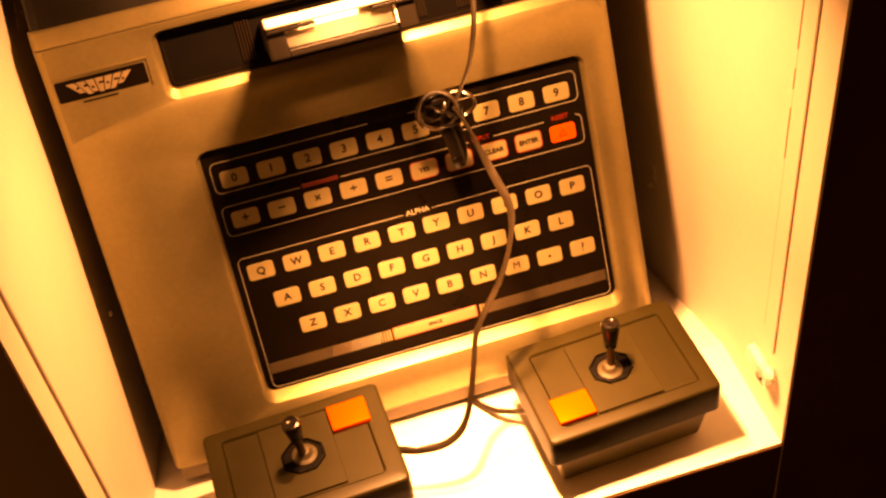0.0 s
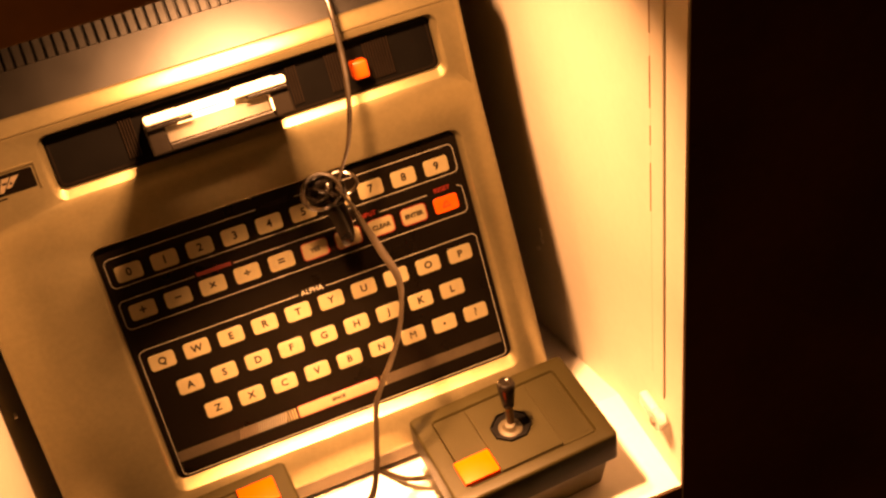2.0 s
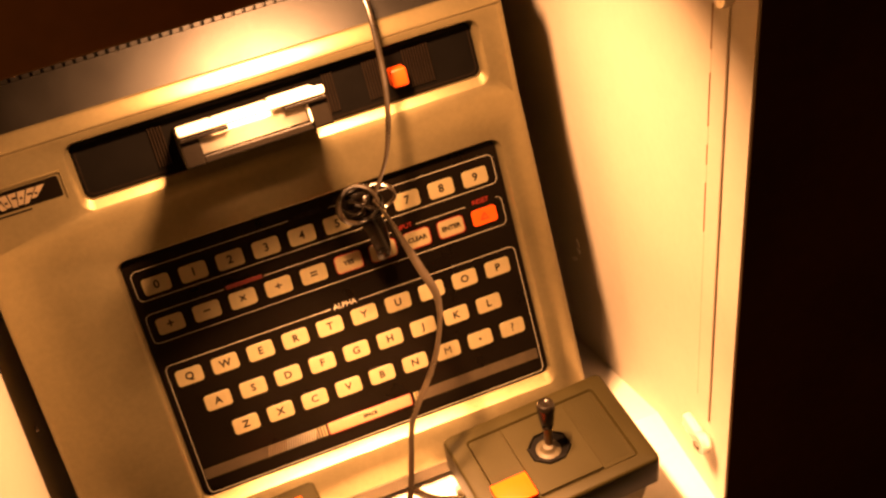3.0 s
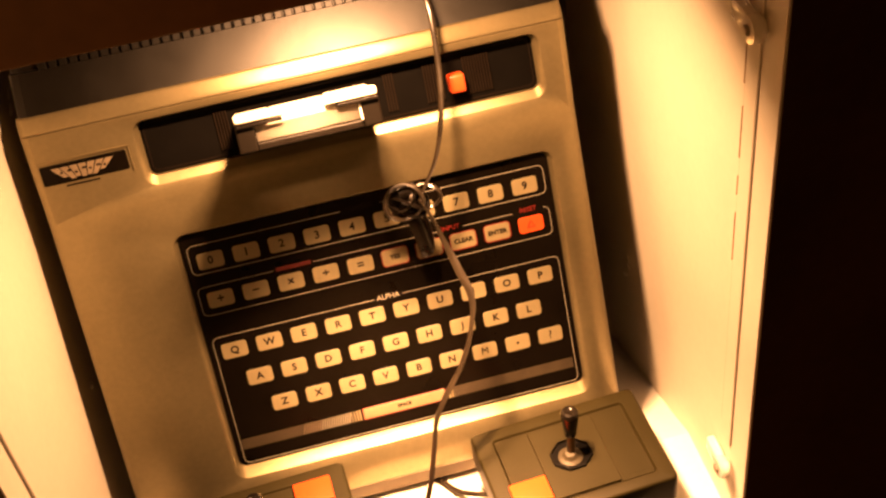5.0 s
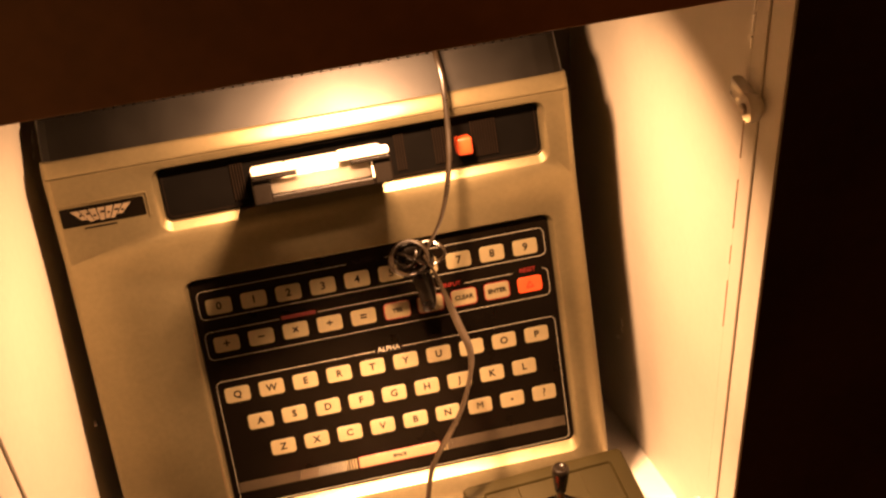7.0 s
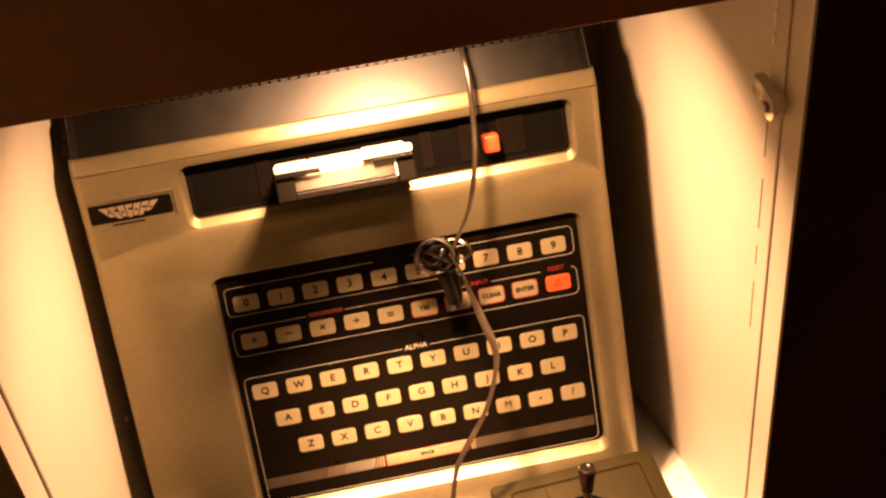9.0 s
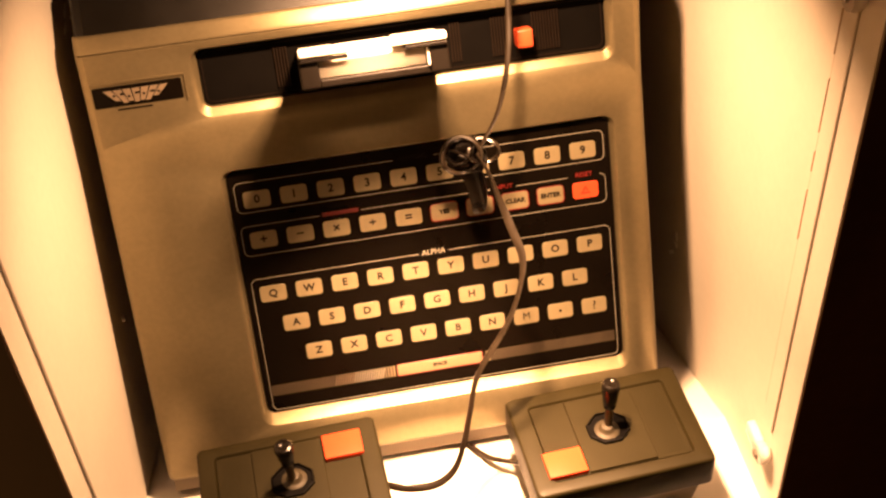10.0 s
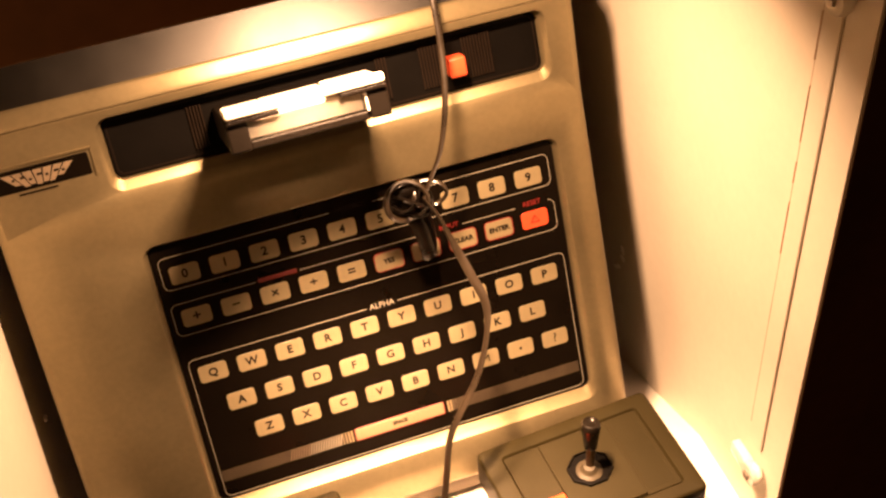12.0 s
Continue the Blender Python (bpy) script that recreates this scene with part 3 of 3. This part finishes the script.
part("label", box(-0.0328, 0.0316, -CD + 0.0048, CD - 0.0012, CH - 0.0119, CH - 0.0112, 0.0002, 1), LABEL, cart, "cream paper label")


# ---- the two hand controllers on the floor ----
def controller(m, label):
    c = thing("joystick_controller", m, label, "joystick controller", "hand controllers")
    w, d, h = 0.0622, 0.0432, 0.0600

    def sec(dx, dy, z, r=0.004):
        return [(x, y, z) for x, y in rrect(-w + dx, w - dx, -d + dy, d - dy, r, 3)]
    def inner(e, z, r=0.002):
        return [(x, y, z) for x, y in rrect(-0.0475 - e, 0.0495 + e, -0.0325 - e, 0.0315 + e, r + e, 3)]
    part("upper_shell", loft([sec(0.001, 0.001, 0.0335), sec(0, 0, 0.0345), sec(0, 0, h - 0.0026), sec(0.0003, 0.0003, h - 0.0012), sec(0.0010, 0.0010, h - 0.0004), sec(0.0022, 0.0022, h),
                              inner(0.0014, h), inner(0.0011, h - 0.0003), inner(0.0002, h - 0.0016), inner(0, h - 0.0030)], True, False), PAD, c, smooth=True)
    part("lower_shell", loft([sec(0.012, 0.010, 0.0, 0.003), sec(0.010, 0.0085, 0.002, 0.003), sec(0.0050, 0.0045, 0.0315, 0.004), sec(0.0050, 0.0045, 0.0335, 0.004)], True, True), PAD_BASE_LIT, c, "olive-brown tapered lower shell, lightened for light off the floor", True)
    part("top_panel", plate(-0.0474, 0.0494, -0.0324, 0.0314, h - 0.0030, h - 0.0013, 0.0019, 0.0002), PAD, c)
    part("stick_plate", plate(-0.0230, 0.0250, -0.0318, 0.0300, h - 0.0015, h + 0.0006, 0.001, 0.0004), PAD, c)
    for k in range(11):
        part("ridge", box(0.0275 + 0.0018 * k, 0.0283 + 0.0018 * k, -0.029, 0.028, h - 0.0014, h - 0.0010), PAD, c)
    part("fire_button", box(-0.0505, -0.0240, -0.0315, -0.0110, h - 0.0025, h + 0.0030, 0.0007, 2), BUTTON, c, "orange-red square fire button", True)
    rim = [(0.0142 * math.cos(radians(22.5 + 45 * k)), 0.0130 * math.sin(radians(22.5 + 45 * k))) for k in range(8)]
    gate = loft([[(x * q, y * q, z) for x, y in rim] for q, z in ((1.10, h + 0.0004), (1.07, h + 0.0024), (1.00, h + 0.0027), (0.97, h + 0.0009))], False, False)
    part("stick_gate", gate, SLOT, c, "eight-sided stick opening")
    # no hole is cut: a flat black plate paints its shade
    part("stick_well_shade", loft([[(x * 0.97, y * 0.97, z) for x, y in rim] for z in (h + 0.0005, h + 0.0009)], True, True), SLOT, c, "flat black plate painted as the shade of the hole under the stick")
    for k in range(8):
        a = radians(45 * k)
        part("gate_notch", spin([(0.0021, h + 0.0007), (0.0021, h + 0.0012)], 10), SLOT, c, m=Matrix.Translation((0.0127 * math.cos(a), 0.0116 * math.sin(a), 0)))
    part("boot", spin([(0.0088, h + 0.0008), (0.0084, h + 0.0012), (0.0066, h + 0.0016), (0.0054, h + 0.0024), (0.0050, h + 0.0034), (0.0038, h + 0.0052), (0.0030, h + 0.0054)], 20), BOOT, c, "grey rubber boot", True, Matrix.Translation((-0.0012, -0.0012, 0)))
    tip = Matrix.Rotation(radians(-5), 4, "X") @ Matrix.Rotation(radians(2), 4, "Y")
    stick = part("stick", spin([(0.0028, 0), (0.0028, 0.019)], 14), STEEL, c, "metal stick shaft", True, Matrix.Translation((0, 0, h + 0.004)) @ tip)
    part("knob", spin([(0.0030, 0.0165), (0.0042, 0.018), (0.0052, 0.026), (0.0063, 0.036), (0.0062, 0.0380), (0.0054, 0.0396), (0.0040, 0.0400), (0.0030, 0.0392), (0.0010, 0.0388)], 20), KNOB, stick, "glossy black tapered knob", True)
    for x, y, z in ((-0.030, 0.017, -0.0016), (-0.012, -0.024, 0.0004)):
        part("screw", spin([(0.0005, h + z), (0.0008, h + z + 0.0008), (0.0003, h + z + 0.0010)], 8), SCREW, c)
    return c


pad = controller(pose(0.1165, -0.1345, 0.0, 0, 0, 3.2), "charcoal joystick controller with an orange-red button, standing on the case floor")
copy_thing(pad, pose(-0.1006, -0.1335, 0.0, 0, 0, 182.6))["label"] = "charcoal joystick controller turned round, wired to the knotted cable"

# ---- cables ----
UP = [(0.0854, 0.0682, 0.3491), (0.0834, 0.0471, 0.3424), (0.0839, 0.0313, 0.3305), (0.0814, 0.0104, 0.3007), (0.0761, -0.006, 0.2769), (0.0673, -0.0191, 0.2555), (0.0557, -0.0292, 0.2416), (0.0499, -0.0351, 0.2352)]
DOWN = [(0.0499, -0.0351, 0.2352), (0.055, -0.0455, 0.2284), (0.0593, -0.0573, 0.2155), (0.0639, -0.0714, 0.2022), (0.0682, -0.0852, 0.1872), (0.0639, -0.0968, 0.1722), (0.0524, -0.1086, 0.1516), (0.0307, -0.1203, 0.1232), (0.0222, -0.1307, 0.0981), (0.0159, -0.1391, 0.0777), (0.0073, -0.1444, 0.0571), (-0.0062, -0.1457, 0.046), (-0.0255, -0.1419, 0.0422), (-0.0401, -0.1382, 0.0458)]
CORD = [(0.0093, -0.0344, -0.0219), (0.0146, -0.0497, -0.0165), (0.029, -0.0809, -0.0037), (0.0403, -0.1037, 0.008), (0.0632, -0.1206, 0.018)]
cable = thing("knotted_cable", pose(*UP[-1]), "flat brown cable knotted into a bundle in front of the console", "cable")


def to_cable(points):
    o = Vector(UP[-1])
    return [Vector(p) - o for p in points]


part("upper_lead", tube(to_cable(UP), 0.0019, 8, 0.32, (0, -0.92, 0.38), twist=(20, 10, 20, 40, 70, 85)), CABLE, cable, smooth=True)
part("lower_lead", tube(to_cable(DOWN), 0.0028, 8, 0.30, (0, -0.92, 0.38), twist=(88, 55, 0, 60, 50, 45, 45, 30, 0)), CABLE, cable, smooth=True)
# the knot: flat ribbon loops set on edge, lying over one another, and one loop hanging below
NORMAL = Vector((0, -0.924, 0.382))
RISE = Vector((0, 0.382, 0.924))
SIDE = Vector((1, 0, 0))


def in_face(u, v, w):
    return SIDE * u + RISE * v + NORMAL * w


for cu, cv, cw, ru, rv, turn, r in ((-0.0098, 0.0000, -0.004, 0.0110, 0.0096, 8, 0.0032), (-0.0100, 0.0004, -0.009, 0.0078, 0.0062, -14, 0.0042), (-0.0085, -0.0030, -0.012, 0.0064, 0.0044, 20, 0.0050),
                                    (-0.0060, 0.0000, -0.007, 0.0116, 0.0074, -35, 0.0030), (0.0050, 0.0004, -0.005, 0.0088, 0.0070, -12, 0.0023)):
    pts = []
    for j in range(10):
        a = radians(36 * j)
        x, y = 1.16 * ru * math.cos(a), 1.2 * rv * math.sin(a)
        c, s = math.cos(radians(turn)), math.sin(radians(turn))
        pts.append(in_face(cu + x * c - y * s, cv + x * s + y * c, cw + 0.0028 * math.sin(2 * a + turn)))
    # front loops keep the cable's colour, rear ones get the shaded copy
    part("coil", tube(pts, r, 8, 0.55, pts[0] - in_face(cu, cv, cw), 5, True), CABLE if cw > -0.006 else CABLE_SHADED, cable, smooth=True)
part("wrap", tube([in_face(*p) for p in ((-0.019, 0.004, -0.010), (-0.014, 0.0045, -0.001), (-0.007, 0.001, 0.0025), (-0.001, -0.004, 0.000), (0.002, -0.008, -0.008))], 0.0026, 8, 0.30, NORMAL, twist=(70, 65, 60, 70, 80)), CABLE_SHADED, cable, smooth=True)
part("wrap", tube([in_face(*p) for p in ((-0.017, -0.007, -0.010), (-0.012, -0.005, -0.002), (-0.007, -0.002, 0.001), (-0.002, 0.004, 0.000), (0.001, 0.009, -0.009))], 0.0026, 8, 0.30, NORMAL, twist=(80, 70, 65, 70, 80)), CABLE_SHADED, cable, smooth=True)
for path in (((-0.017, -0.004, -0.010), (-0.012, 0.002, -0.006), (-0.005, 0.004, -0.005), (0.002, 0.000, -0.008)), ((-0.016, 0.003, -0.011), (-0.010, -0.003, -0.005), (-0.004, -0.006, -0.006), (0.001, -0.003, -0.010)),
             ((-0.014, -0.008, -0.012), (-0.008, -0.004, -0.007), (-0.003, 0.003, -0.007), (-0.001, 0.009, -0.011))):
    part("wrap", tube([in_face(*p) for p in path], 0.0044, 8, 0.5, NORMAL, twist=(0, 25, 0)), CABLE_SHADED, cable, smooth=True)
part("tail_loop", tube([in_face(*p) for p in ((-0.009, -0.006, -0.008), (-0.0035, -0.020, -0.010), (-0.0010, -0.034, -0.014), (0.0010, -0.0440, -0.018), (0.0040, -0.036, -0.019), (0.0030, -0.018, -0.012), (-0.001, -0.004, -0.009))], 0.0050, 8, 0.35, NORMAL), CABLE_SHADED, cable, smooth=True)
cord = part("controller_cord", tube(CORD, 0.0024, 8, 0.7), CABLE, None, smooth=True)
tagged(cord, "short dark cord lying on the white case floor", "cord")

# ---- small marks on the side boards ----
def flake(x, y, z, a, b, turn, lean=0.0):
    """A torn scrap of paper, flat on a side board."""
    n = 9
    rim = [(a * math.cos(2 * math.pi * k / n) * random.uniform(0.6, 1.15), b * math.sin(2 * math.pi * k / n) * random.uniform(0.6, 1.15)) for k in range(n)]
    bm = loft([[(w, p, q) for p, q in rim] for w in (-0.0003, 0.0003)], True, True)
    m = Matrix.Translation((x, y, z)) @ Matrix.Rotation(lean, 4, "Z") @ Matrix.Rotation(radians(turn), 4, "X")
    tagged(part("paper_scrap", bm, LABEL, None, m=m), "torn pale scrap of paper stuck to the white side board", "paper scrap", "scraps on the side boards")


def left_board(y):
    return -HALF + TOE * (y - FRONT)


for y, z, a, b, turn in ((0.103, 0.297, 0.0065, 0.0022, 20), (0.116, 0.284, 0.0050, 0.0018, -35), (0.092, 0.291, 0.0060, 0.0025, 10)):
    flake(left_board(y) + 0.0006, y, z, a, b, turn, -math.atan(TOE))
for y, z, a, b, turn in ((0.036, 0.0640, 0.0038, 0.0020, 50), (0.035, 0.0560, 0.0035, 0.0026, 10), (0.044, 0.0400, 0.0075, 0.0026, -40)):
    flake(HALF - 0.0006, y, z, a, b, turn)
bm = spin([(0.0008, -0.0014), (0.0026, -0.0014), (0.0022, 0.0006), (0.0008, 0.0013)], 10)
bmesh.ops.rotate(bm, verts=bm.verts, matrix=Matrix.Rotation(radians(90), 3, "Y"))
tagged(part("wall_screw", bm, SCREW, None, m=Matrix.Translation((left_board(0.011) + 0.0012, 0.011, 0.095))), "small pale screw head in the side board", "screw")
